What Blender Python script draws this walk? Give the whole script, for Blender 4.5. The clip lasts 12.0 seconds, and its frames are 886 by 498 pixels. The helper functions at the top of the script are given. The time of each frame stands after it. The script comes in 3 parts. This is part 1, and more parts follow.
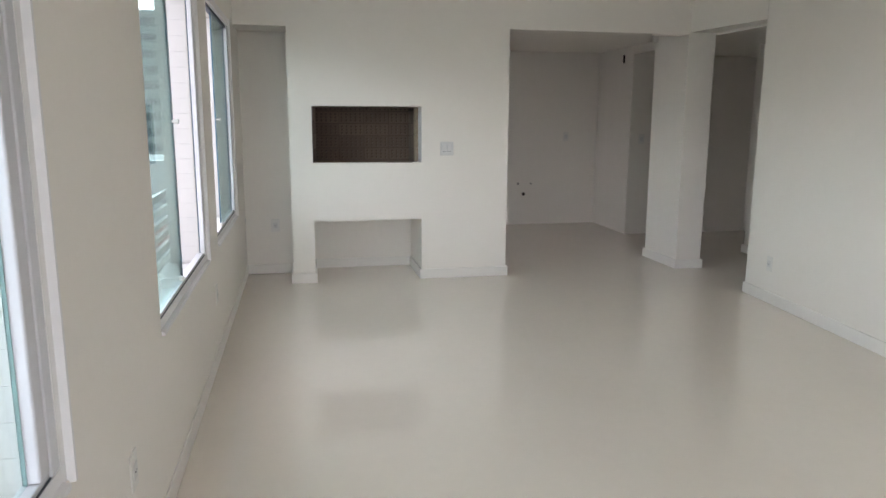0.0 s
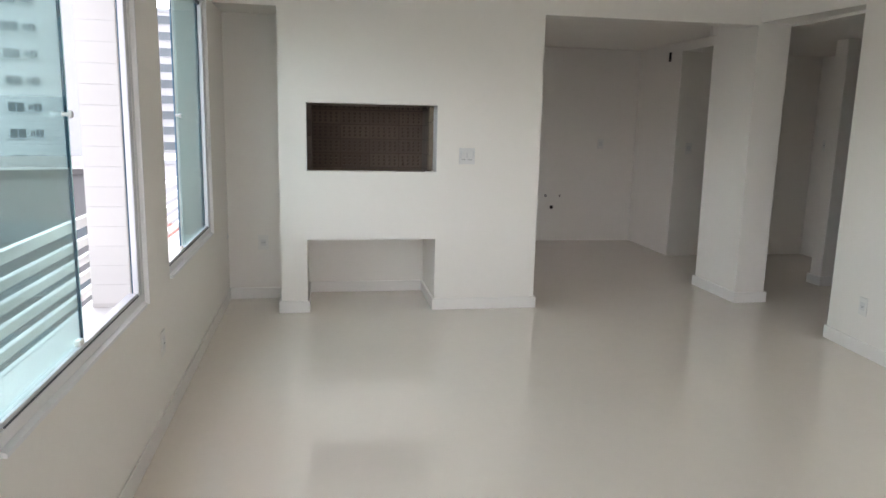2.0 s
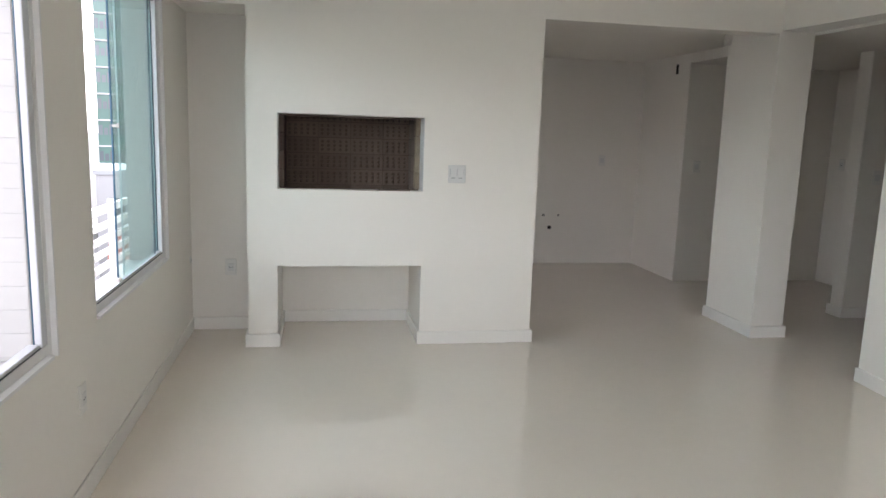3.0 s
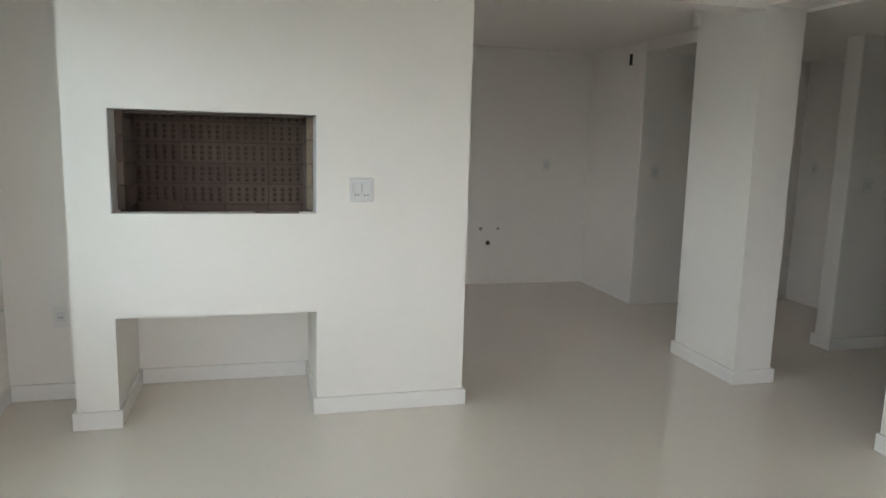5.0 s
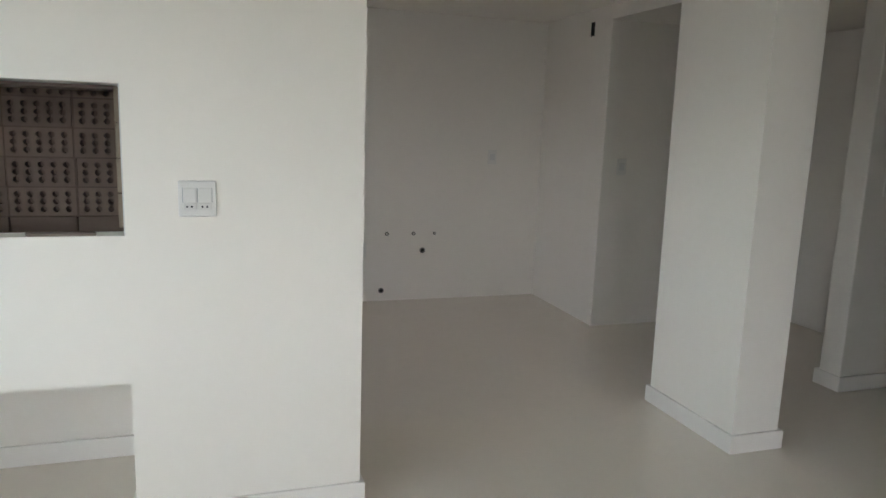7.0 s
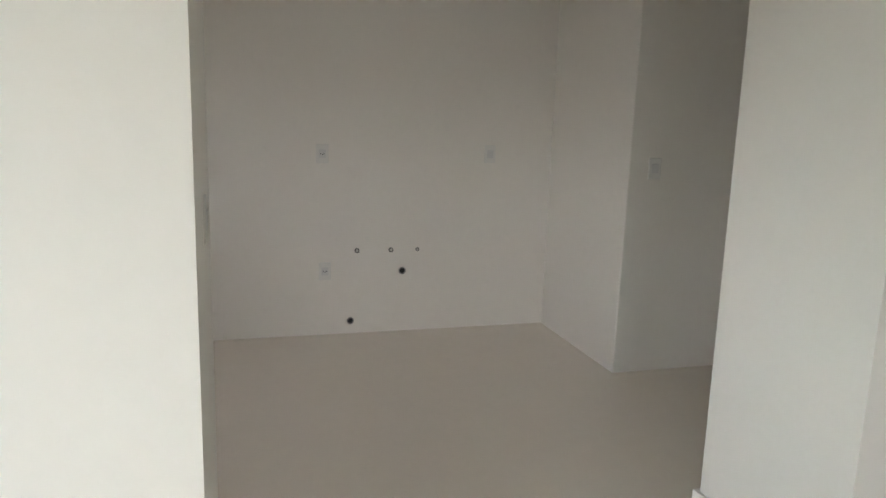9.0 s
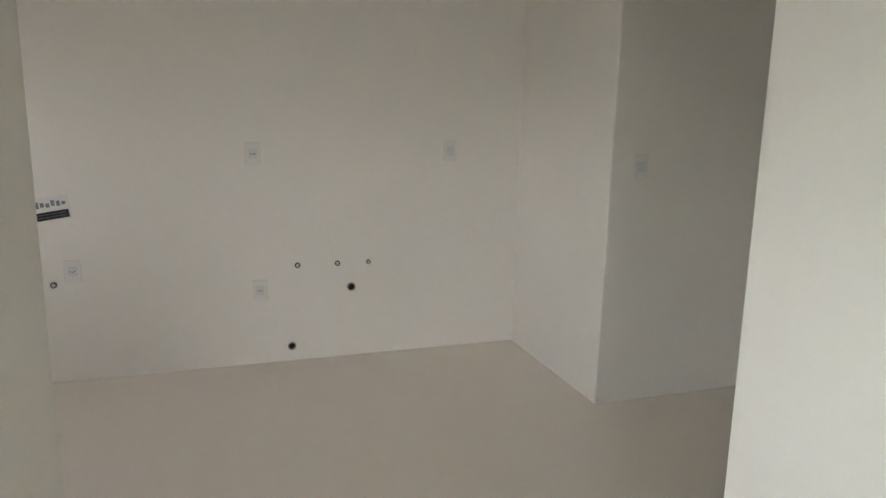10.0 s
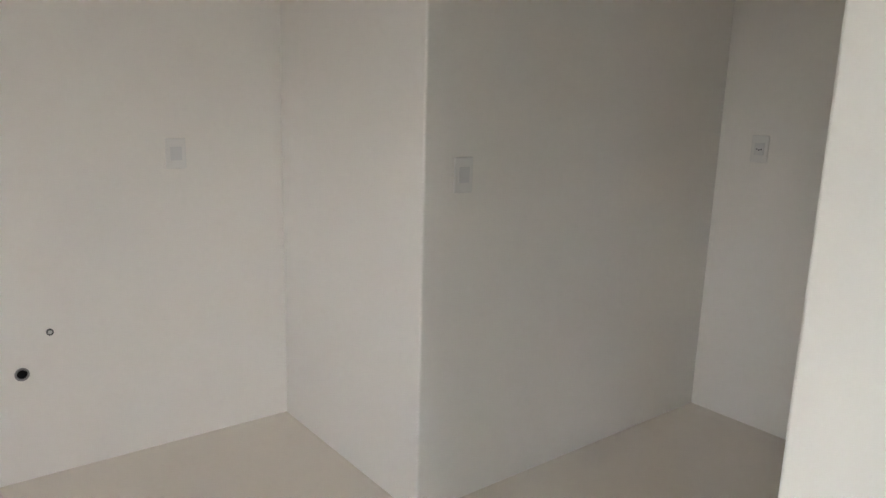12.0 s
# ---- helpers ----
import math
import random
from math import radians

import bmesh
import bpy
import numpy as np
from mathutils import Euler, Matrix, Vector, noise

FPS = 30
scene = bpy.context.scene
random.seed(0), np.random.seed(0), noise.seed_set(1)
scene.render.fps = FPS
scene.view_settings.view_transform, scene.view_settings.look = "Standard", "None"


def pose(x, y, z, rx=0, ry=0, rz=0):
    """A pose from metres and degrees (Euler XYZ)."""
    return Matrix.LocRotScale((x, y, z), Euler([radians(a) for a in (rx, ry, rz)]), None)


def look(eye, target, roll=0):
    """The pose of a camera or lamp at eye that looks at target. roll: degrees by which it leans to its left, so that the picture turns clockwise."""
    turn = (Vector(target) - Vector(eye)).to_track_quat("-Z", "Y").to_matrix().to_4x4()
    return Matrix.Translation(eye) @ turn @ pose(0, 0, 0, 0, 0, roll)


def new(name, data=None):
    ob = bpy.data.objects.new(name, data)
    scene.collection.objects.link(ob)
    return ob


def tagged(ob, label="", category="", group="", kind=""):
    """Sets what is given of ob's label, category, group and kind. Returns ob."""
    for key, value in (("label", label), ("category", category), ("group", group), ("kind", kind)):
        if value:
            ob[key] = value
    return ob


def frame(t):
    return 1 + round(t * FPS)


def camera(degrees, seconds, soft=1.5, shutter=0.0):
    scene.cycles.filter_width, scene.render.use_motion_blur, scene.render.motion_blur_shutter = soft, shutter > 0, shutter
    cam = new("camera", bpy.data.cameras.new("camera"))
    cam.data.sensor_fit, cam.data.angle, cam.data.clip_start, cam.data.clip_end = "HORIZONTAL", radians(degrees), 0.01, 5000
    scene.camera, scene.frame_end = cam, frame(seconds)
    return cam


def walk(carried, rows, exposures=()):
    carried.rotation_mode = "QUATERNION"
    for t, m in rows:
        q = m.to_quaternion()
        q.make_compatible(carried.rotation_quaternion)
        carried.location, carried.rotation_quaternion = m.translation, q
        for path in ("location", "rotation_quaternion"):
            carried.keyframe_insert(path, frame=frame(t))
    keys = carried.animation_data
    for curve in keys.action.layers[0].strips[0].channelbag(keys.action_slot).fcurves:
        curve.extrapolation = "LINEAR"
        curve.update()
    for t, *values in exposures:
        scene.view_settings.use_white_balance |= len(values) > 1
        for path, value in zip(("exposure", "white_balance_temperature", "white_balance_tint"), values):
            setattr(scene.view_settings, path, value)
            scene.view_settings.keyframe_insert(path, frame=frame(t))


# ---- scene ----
PATH = [
    (0, (-0.541, 0.792, 1.452), (-0.159, 2.72, 1.085), 0.3),
    (0.5, (-0.457, 1.025, 1.443), (-0.19, 2.972, 1.068), 1.7),
    (1, (-0.379, 1.258, 1.446), (-0.104, 3.21, 1.11), 3.1),
    (1.5, (-0.397, 1.566, 1.449), (-0.066, 3.506, 1.095), 1.3),
    (2, (-0.343, 1.803, 1.434), (-0.008, 3.742, 1.076), 1.3),
    (2.5, (-0.25, 2.044, 1.441), (0.062, 3.989, 1.095), 1.5),
    (3, (-0.187, 2.332, 1.44), (0.158, 4.276, 1.118), 1.9),
    (5, (0.217, 3.443, 1.453), (0.718, 5.353, 1.138), 1.6),
    (5.5, (0.377, 3.723, 1.456), (0.879, 5.632, 1.133), 2.9),
    (6, (0.516, 3.966, 1.445), (1.098, 5.851, 1.117), 3.5),
    (6.5, (0.619, 4.257, 1.463), (1.305, 6.108, 1.142), 2.9),
    (7, (0.766, 4.533, 1.441), (1.383, 6.404, 1.097), 2.0),
    (9, (1.356, 5.595, 1.454), (1.917, 7.477, 1.076), 1.9),
    (9.5, (1.47, 5.899, 1.468), (2.078, 7.764, 1.08), 2.4),
    (10, (1.611, 6.167, 1.47), (2.253, 8.017, 1.063), 1.3),
    (10.5, (1.725, 6.424, 1.469), (2.412, 8.259, 1.066), 1.7),
    (11, (1.808, 6.721, 1.442), (2.76, 8.438, 1.064), 2.3),
    (11.5, (1.947, 7.01, 1.463), (3.063, 8.618, 1.049), 1.8),
    (12, (2.113, 7.27, 1.436), (3.323, 8.807, 1.015), 1.65),
]
cam = camera(63.9, 12.0)
EXPOSURES = [
    (0, 3.08, 6370, 18), (3, 3.2, 6350, 18), (5.5, 3.23, 6270, 15), (7, 3.34, 6270, 15), (9, 3.8, 6430, 14), (10.5, 4.18, 6450, 15), (12, 4.37, 6350, 17),
]
walk(cam, [(r[0], look(*r[1:])) for r in PATH], EXPOSURES)

# ---------- world, sun, exposure ----------
world = bpy.data.worlds.new("overcast_sky")
scene.world = world
world.use_nodes = True
wn, wl = world.node_tree.nodes, world.node_tree.links
wn.clear()
w_out = wn.new("ShaderNodeOutputWorld")
w_bg = wn.new("ShaderNodeBackground")
w_sky = wn.new("ShaderNodeTexSky")
w_sky.sky_type = "NISHITA"
w_sky.sun_disc = False
w_sky.sun_elevation = radians(48)
w_sky.sun_rotation = radians(14)
w_sky.air_density = 1.0
w_sky.dust_density = 2.0
w_sky.ozone_density = 0.6
w_hsv = wn.new("ShaderNodeHueSaturation")
w_hsv.inputs["Saturation"].default_value = 0.2
w_bg.inputs["Strength"].default_value = 0.15
wl.new(w_sky.outputs[0], w_hsv.inputs["Color"])
wl.new(w_hsv.outputs[0], w_bg.inputs["Color"])
wl.new(w_bg.outputs[0], w_out.inputs["Surface"])

sun_data = bpy.data.lights.new("sun", "SUN")
sun_data.energy = 0.5
sun_data.angle = radians(20)
sun_data.color = (1.0, 0.98, 0.95)
sun = new("sun", sun_data)
sun.matrix_world = look((10, 40, 44), (0, 0, 0))


# ---------- materials ----------
def mat(name, color, rough=0.5, metal=0.0, spec=0.5, var=0.04, scale=3.0, grain=60.0, bump=0.0, bump_scale=40.0,
        wave=0.0, rand=0.0, coat=0.0, rough_var=0.0):
    """A painted or solid surface with stains at a large and a small scale, grain bump and a slow unevenness."""
    m = bpy.data.materials.new(name)
    m.use_nodes = True
    n, l = m.node_tree.nodes, m.node_tree.links
    b = n["Principled BSDF"]
    b.inputs["Roughness"].default_value = rough
    b.inputs["Metallic"].default_value = metal
    b.inputs["Specular IOR Level"].default_value = spec
    b.inputs["Coat Weight"].default_value = coat
    tc = n.new("ShaderNodeTexCoord")
    big = n.new("ShaderNodeTexNoise")
    big.inputs["Scale"].default_value = scale
    big.inputs["Detail"].default_value = 4
    small = n.new("ShaderNodeTexNoise")
    small.inputs["Scale"].default_value = grain
    small.inputs["Detail"].default_value = 3
    l.new(tc.outputs["Object"], big.inputs["Vector"])
    l.new(tc.outputs["Object"], small.inputs["Vector"])
    add = n.new("ShaderNodeMath")
    add.operation = "MULTIPLY_ADD"
    l.new(small.outputs["Fac"], add.inputs[0])
    add.inputs[1].default_value = 0.4
    l.new(big.outputs["Fac"], add.inputs[2])
    fac = add.outputs[0]
    if rand:
        info = n.new("ShaderNodeObjectInfo")
        ra = n.new("ShaderNodeMath")
        ra.operation = "MULTIPLY_ADD"
        l.new(info.outputs["Random"], ra.inputs[0])
        ra.inputs[1].default_value = rand
        l.new(fac, ra.inputs[2])
        fac = ra.outputs[0]
    ramp = n.new("ShaderNodeMapRange")
    ramp.inputs["From Min"].default_value = 0.35
    ramp.inputs["From Max"].default_value = 1.05 + rand
    ramp.inputs["To Min"].default_value = 1.0 - var
    ramp.inputs["To Max"].default_value = 1.0 + var
    l.new(fac, ramp.inputs["Value"])
    mul = n.new("ShaderNodeVectorMath")
    mul.operation = "SCALE"
    mul.inputs[0].default_value = color
    l.new(ramp.outputs[0], mul.inputs["Scale"])
    l.new(mul.outputs[0], b.inputs["Base Color"])
    if rough_var:
        rr = n.new("ShaderNodeMapRange")
        rr.inputs["From Min"].default_value = 0.3
        rr.inputs["From Max"].default_value = 0.7
        rr.inputs["To Min"].default_value = max(0.02, rough - rough_var)
        rr.inputs["To Max"].default_value = rough + rough_var
        l.new(big.outputs["Fac"], rr.inputs["Value"])
        l.new(rr.outputs[0], b.inputs["Roughness"])
    normal = None
    if wave:
        wv = n.new("ShaderNodeTexNoise")
        wv.inputs["Scale"].default_value = 1.7
        wv.inputs["Detail"].default_value = 1
        l.new(tc.outputs["Object"], wv.inputs["Vector"])
        bw = n.new("ShaderNodeBump")
        bw.inputs["Strength"].default_value = 1.0
        bw.inputs["Distance"].default_value = wave
        l.new(wv.outputs["Fac"], bw.inputs["Height"])
        normal = bw.outputs[0]
        l.new(normal, b.inputs["Normal"])
    if bump:
        gr = n.new("ShaderNodeTexNoise")
        gr.inputs["Scale"].default_value = bump_scale
        gr.inputs["Detail"].default_value = 4
        l.new(tc.outputs["Object"], gr.inputs["Vector"])
        bg = n.new("ShaderNodeBump")
        bg.inputs["Strength"].default_value = 0.5
        bg.inputs["Distance"].default_value = bump
        l.new(gr.outputs["Fac"], bg.inputs["Height"])
        if normal:
            l.new(normal, bg.inputs["Normal"])
        l.new(bg.outputs[0], b.inputs["Normal"])
    return m


def glass(name, tint):
    """Clear pane: tinted see-through with a gloss that grows at a slant."""
    m = bpy.data.materials.new(name)
    m.use_nodes = True
    n, l = m.node_tree.nodes, m.node_tree.links
    n.clear()
    out = n.new("ShaderNodeOutputMaterial")
    mix = n.new("ShaderNodeMixShader")
    tr = n.new("ShaderNodeBsdfTransparent")
    tr.inputs["Color"].default_value = (*tint, 1)
    gl = n.new("ShaderNodeBsdfGlossy")
    gl.inputs["Roughness"].default_value = 0.01
    lw = n.new("ShaderNodeLayerWeight")
    pw = n.new("ShaderNodeMath")
    pw.operation = "POWER"
    pw.inputs[1].default_value = 4.0
    l.new(lw.outputs["Facing"], pw.inputs[0])
    sc = n.new("ShaderNodeMath")
    sc.operation = "MULTIPLY_ADD"
    sc.inputs[1].default_value = 0.5
    sc.inputs[2].default_value = 0.03
    l.new(pw.outputs[0], sc.inputs[0])
    l.new(sc.outputs[0], mix.inputs[0])
    l.new(tr.outputs[0], mix.inputs[1])
    l.new(gl.outputs[0], mix.inputs[2])
    l.new(mix.outputs[0], out.inputs["Surface"])
    return m


PAINT = mat("white_wall_paint", (0.885, 0.847, 0.778), 0.55, var=0.02, scale=1.2, grain=25, bump=0.0003, bump_scale=90, wave=0.006)
CEIL = mat("white_ceiling_paint", (0.87, 0.83, 0.76), 0.7, var=0.02, scale=1.0, grain=20, bump=0.0004, bump_scale=80, wave=0.004)
TRIM = mat("white_baseboard_gloss", (0.865, 0.835, 0.78), 0.4, var=0.02, scale=4, grain=40)
FLOOR = mat("cream_polished_floor", (0.87, 0.79, 0.685), 0.075, spec=1.0, var=0.035, scale=0.9, grain=14, wave=0.0004, rough_var=0.012)
FRAME = mat("white_window_aluminium", (0.66, 0.66, 0.68), 0.35, var=0.015, scale=5, grain=60)
CASING = mat("white_window_casing", (0.84, 0.83, 0.82), 0.35, var=0.015, scale=5, grain=60)
SEAL = mat("dark_rubber_seal", (0.09, 0.10, 0.12), 0.6, var=0.1)
GLASS = glass("green_tinted_glass", (0.87, 0.945, 0.935))
CLEAR = glass("clear_glass", (0.97, 0.975, 0.975))
GLASS_EDGE = mat("glass_edge_blue", (0.05, 0.13, 0.20), 0.15, var=0.1)
PALE_EDGE = mat("glass_edge_pale", (0.42, 0.55, 0.55), 0.2, var=0.05)
TILE = mat("white_glazed_tile", (0.565, 0.545, 0.52), 0.35, var=0.03, rand=0.5)
GROUT = mat("pale_grout", (0.49, 0.47, 0.45), 0.9, var=0.06, grain=120)
LEDGE = mat("white_stone_ledge", (0.56, 0.545, 0.53), 0.5, var=0.05, scale=6)
SLAT = mat("white_painted_slat", (0.62, 0.62, 0.62), 0.45, var=0.03)
BRICK = mat("brown_fired_brick", (0.175, 0.125, 0.095), 0.85, var=0.22, scale=9, grain=90, bump=0.0015, bump_scale=120, rand=0.9)
MORTAR = mat("dark_brick_mortar", (0.12, 0.086, 0.066), 0.95, var=0.15, grain=80, bump=0.002, bump_scale=70)
# dull brown of the side bricks, hearth, flue throat and offcut
DULL_BROWN = mat("firebox_side_brick", (0.19, 0.145, 0.12), 0.9, var=0.25, scale=10, grain=70, bump=0.002, bump_scale=60, rand=0.8)
RAW = mat("raw_yellow_mortar", (0.27, 0.215, 0.155), 0.9, var=0.3, scale=12, grain=60, bump=0.002)
CONCRETE = mat("grey_render", (0.36, 0.34, 0.32), 0.9, var=0.18, scale=8, grain=60, bump=0.001)
LINING = mat("pale_plaster_return", (0.70, 0.69, 0.67), 0.8, var=0.12, scale=7, grain=50, bump=0.0008)
PLATE = mat("white_plastic_plate", (0.82, 0.80, 0.75), 0.35, var=0.015)
PANEL = mat("greyish_switch_plastic", (0.74, 0.73, 0.70), 0.35, var=0.015)
PLATE_GREY = mat("grey_plastic_key", (0.73, 0.72, 0.69), 0.35, var=0.02)
GAP = mat("grey_plate_gap", (0.40, 0.41, 0.42), 0.5, var=0.05)
SLOT = mat("dark_slot", (0.05, 0.05, 0.055), 0.7, var=0.1)
HOLE = mat("painted_hole_shade", (0.012, 0.011, 0.010), 0.8, var=0.2)
PIPE = mat("grey_pvc_pipe", (0.28, 0.26, 0.24), 0.45, var=0.08)
PLUG = mat("pale_plastic_plug", (0.55, 0.53, 0.48), 0.5, var=0.1)
DARK_PIPE = mat("dark_pipe_sleeve", (0.07, 0.065, 0.06), 0.5, var=0.15)
CORD = mat("black_cord_rubber", (0.015, 0.015, 0.017), 0.45, var=0.1)
PHONE = mat("white_phone_plastic", (0.72, 0.72, 0.76), 0.3, var=0.02)
PAPER = mat("white_sticker_paper", (0.81, 0.80, 0.755), 0.5, var=0.03)
INK = mat("black_sticker_ink", (0.02, 0.02, 0.022), 0.5, var=0.1)
INK_GREY = mat("grey_sticker_ink", (0.22, 0.22, 0.23), 0.5, var=0.1)
INK_GREEN = mat("green_sticker_ink", (0.36, 0.46, 0.12), 0.5, var=0.1)
TOWER = mat("white_tower_render", (0.43, 0.43, 0.43), 0.8, var=0.05, scale=0.2, grain=2)
TOWER_BAND = mat("pale_grey_tower_band", (0.37, 0.38, 0.39), 0.8, var=0.05, scale=0.3, grain=2)
TOWER_WIN = mat("grey_tower_window", (0.12, 0.14, 0.15), 0.15, var=0.2, scale=0.5, rand=0.8)
TOWER_GREEN = mat("green_tower_glazing", (0.10, 0.175, 0.152), 0.15, var=0.2, scale=0.4, rand=0.7)
GREYB = mat("grey_roof_building", (0.13, 0.127, 0.125), 0.85, var=0.08, scale=0.3, grain=3)
TAR = mat("dark_roof_felt", (0.075, 0.072, 0.07), 0.9, var=0.2, scale=0.3, grain=3)
GROUND = mat("street_asphalt", (0.09, 0.09, 0.09), 0.9, var=0.25, scale=0.05, grain=1)
ROOF = mat("fired_clay_roof", (0.15, 0.05, 0.036), 0.85, var=0.2, scale=0.6, grain=6)


# ---------- mesh helpers ----------
def box(bm, x0, x1, y0, y1, z0, z1):
    vs = [bm.verts.new(p) for p in ((x0, y0, z0), (x1, y0, z0), (x1, y1, z0), (x0, y1, z0),
                                    (x0, y0, z1), (x1, y0, z1), (x1, y1, z1), (x0, y1, z1))]
    fs = [bm.faces.new([vs[i] for i in f]) for f in ((3, 2, 1, 0), (4, 5, 6, 7), (0, 1, 5, 4), (1, 2, 6, 5), (2, 3, 7, 6), (3, 0, 4, 7))]
    return vs, fs


def rbox(bm, x0, x1, y0, y1, z0, z1, r=0.004, seg=2, axes="xyz"):
    """A box with rounded edges along the axes named."""
    vs, fs = box(bm, x0, x1, y0, y1, z0, z1)
    es = set(e for f in fs for e in f.edges)
    pick = []
    for e in es:
        d = e.verts[0].co - e.verts[1].co
        a = "x" if abs(d.x) > 1e-7 else "y" if abs(d.y) > 1e-7 else "z"
        if a in axes:
            pick.append(e)
    bmesh.ops.bevel(bm, geom=pick, offset=r, segments=seg, affect="EDGES", profile=0.5)


def tube(bm, p0, p1, r0, r1=None, n=16, caps=True):
    """A round bar from p0 to p1."""
    r1 = r0 if r1 is None else r1
    p0, p1 = Vector(p0), Vector(p1)
    q = (p1 - p0).to_track_quat("Z", "Y").to_matrix()
    rings = []
    for p, r in ((p0, r0), (p1, r1)):
        rings.append([bm.verts.new(p + q @ Vector((r * math.cos(2 * math.pi * i / n), r * math.sin(2 * math.pi * i / n), 0))) for i in range(n)])
    for i in range(n):
        bm.faces.new((rings[0][i], rings[0][(i + 1) % n], rings[1][(i + 1) % n], rings[1][i]))
    if caps:
        bm.faces.new(rings[0][::-1])
        bm.faces.new(rings[1])


def ring(bm, c, axis, r_in, r_out, depth, n=20):
    """A short open pipe end: centre of its front rim, the way it points, radii and depth behind the rim."""
    c, axis = Vector(c), Vector(axis).normalized()
    q = axis.to_track_quat("Z", "Y").to_matrix()
    loops = []
    for r, d in ((r_out, -depth), (r_out, 0), (r_in, 0), (r_in, -depth)):
        loops.append([bm.verts.new(c + axis * d + q @ Vector((r * math.cos(2 * math.pi * i / n), r * math.sin(2 * math.pi * i / n), 0))) for i in range(n)])
    for a in range(3):
        for i in range(n):
            bm.faces.new((loops[a][i], loops[a][(i + 1) % n], loops[a + 1][(i + 1) % n], loops[a + 1][i]))


def finish(bm, smooth=False):
    bmesh.ops.recalc_face_normals(bm, faces=bm.faces[:])
    me = bpy.data.meshes.new("mesh")
    bm.to_mesh(me)
    bm.free()
    if smooth:
        for p in me.polygons:
            p.use_smooth = True
    return me


def part(name, bm, material, parent=None, label="", smooth=False):
    me = finish(bm, smooth)
    me.name = name
    me.materials.append(material)
    ob = new(name, me)
    if parent:
        ob.parent = parent
    if label:
        tagged(ob, label)
    return ob


def piece(name, me, parent, at):
    """A piece on shared mesh data."""
    ob = new(name, me)
    ob.parent = parent
    ob.matrix_basis = at
    return ob


def structure(name, boxes, material, label, category, r=0.0, lean=None):
    """Boxes joined into one mesh; lean (k, y0): the plan runs out of square by k along y from y0."""
    bm = bmesh.new()
    for b in boxes:
        if r:
            rbox(bm, *b, r=r, seg=3, axes="z")
        else:
            box(bm, *b)
    if lean:
        for v in bm.verts:
            v.co.x += lean[0] * (v.co.y - lean[1])
    return tagged(part(name, bm, material), label, category, kind="structure")


def thing(name, label, category, at=None, group=""):
    ob = new(name)
    ob.empty_display_size = 0.05
    if at:
        ob.matrix_basis = at
    return tagged(ob, label, category, group)


# ---------- plan ----------
XL, XO = -1.065, -1.248          # window wall, inner and outer face
YG = 7.02                        # front of the barbecue wall
XR, XR2 = 3.01, 3.27             # dividing wall on the hall side
XW, SK = 3.118, 0.085            # living room side of the dividing wall, and how far it runs out of square
YB = -1.0                        # back of the living room
ZC = 2.72                        # living room ceiling
ZH = 2.205                       # underside of the opening headers
ZK = 2.30                        # kitchen ceiling
ZP = 2.205                       # lowered ceiling of the passage
YK = 10.083                      # kitchen back wall
XK, YK2 = 3.44, 9.065            # boxed-out duct corner
XE = 5.104                       # passage end wall
WINDOWS = ((1.06, 2.38), (3.445, 4.835), (5.30, 6.66))
WZ0, WZ1 = 0.660, 2.17
DX0, DX1, DZ = -0.85, 1.35, 2.35  # unseen glass door added behind the start of the walk for light
KW = (8.25, 9.25)                # kitchen window, on the same outside wall

floor = structure("floor", [(-1.235, 6.6, YB - 0.2, 10.3, -0.25, 0.0)], FLOOR, "polished cream floor with a soft shine", "floor")

# window wall, built between the openings
bx = [(XO, XL, YB, 7.85, -0.25, WZ0), (XO, XL, YB, 7.85, WZ1, ZC)]
for a, b in ((YB, WINDOWS[0][0]), (WINDOWS[0][1], WINDOWS[1][0]), (WINDOWS[1][1], WINDOWS[2][0]), (WINDOWS[2][1], 7.85)):
    bx.append((XO, XL, a, b, WZ0, WZ1))
wall_left = structure("wall_left", bx, PAINT, "white painted window wall with three sliding windows", "wall")
structure("wall_kitchen_left", [(XO, XL, 7.85, KW[0], -0.25, 2.9), (XO, XL, KW[1], YK + 0.2, -0.25, 2.9), (XO, XL, KW[0], KW[1], -0.25, 1.0),
                                (XO, XL, KW[0], KW[1], 2.0, 2.9)], PAINT, "plain white painted kitchen wall", "wall")

# barbecue wall: a deep mass with two niches
GX0, GX1, GY1 = -0.642, 1.283, 7.85
NX0, NX1 = -0.452, 0.497
NZ0, NZ1, LZ = 1.05, 1.535, 0.546
UY, LY = 7.62, 7.65
bx = [(GX0, NX0, YG, GY1, 0, ZC), (NX1, GX1, YG, GY1, 0, ZC), (NX0, NX1, YG, GY1, NZ1, ZC), (NX0, NX1, YG, YG + 0.1, LZ, NZ0), (NX0, NX1, YG + 0.1, GY1, LZ, 0.9),
      (NX0, NX1, UY, GY1, 0.9, NZ1), (NX0, NX1, LY, GY1, 0, LZ)]
wall_far = structure("wall_far", bx, PAINT, "white plastered wall with a built-in barbecue niche and wood store", "wall")
structure("wall_alcove", [(XL, GX0, 7.475, GY1, 0, 2.18), (XL, GX0, YG, GY1, 2.18, ZC)], PAINT, "white painted alcove beside the barbecue wall", "wall")
structure("wall_header", [(GX1, XR2, YG, YG + 0.17, ZH, ZC), (XR, XR2, YG + 0.17, 7.665, ZH, ZC)], PAINT, "white painted header over the kitchen opening", "wall")
structure("wall_header_hall", [(XR, XR2, 6.062, YG - 0.001, ZH + 0.02, ZC)], PAINT, "white painted header over the hall opening", "wall", lean=(-0.112, YG))
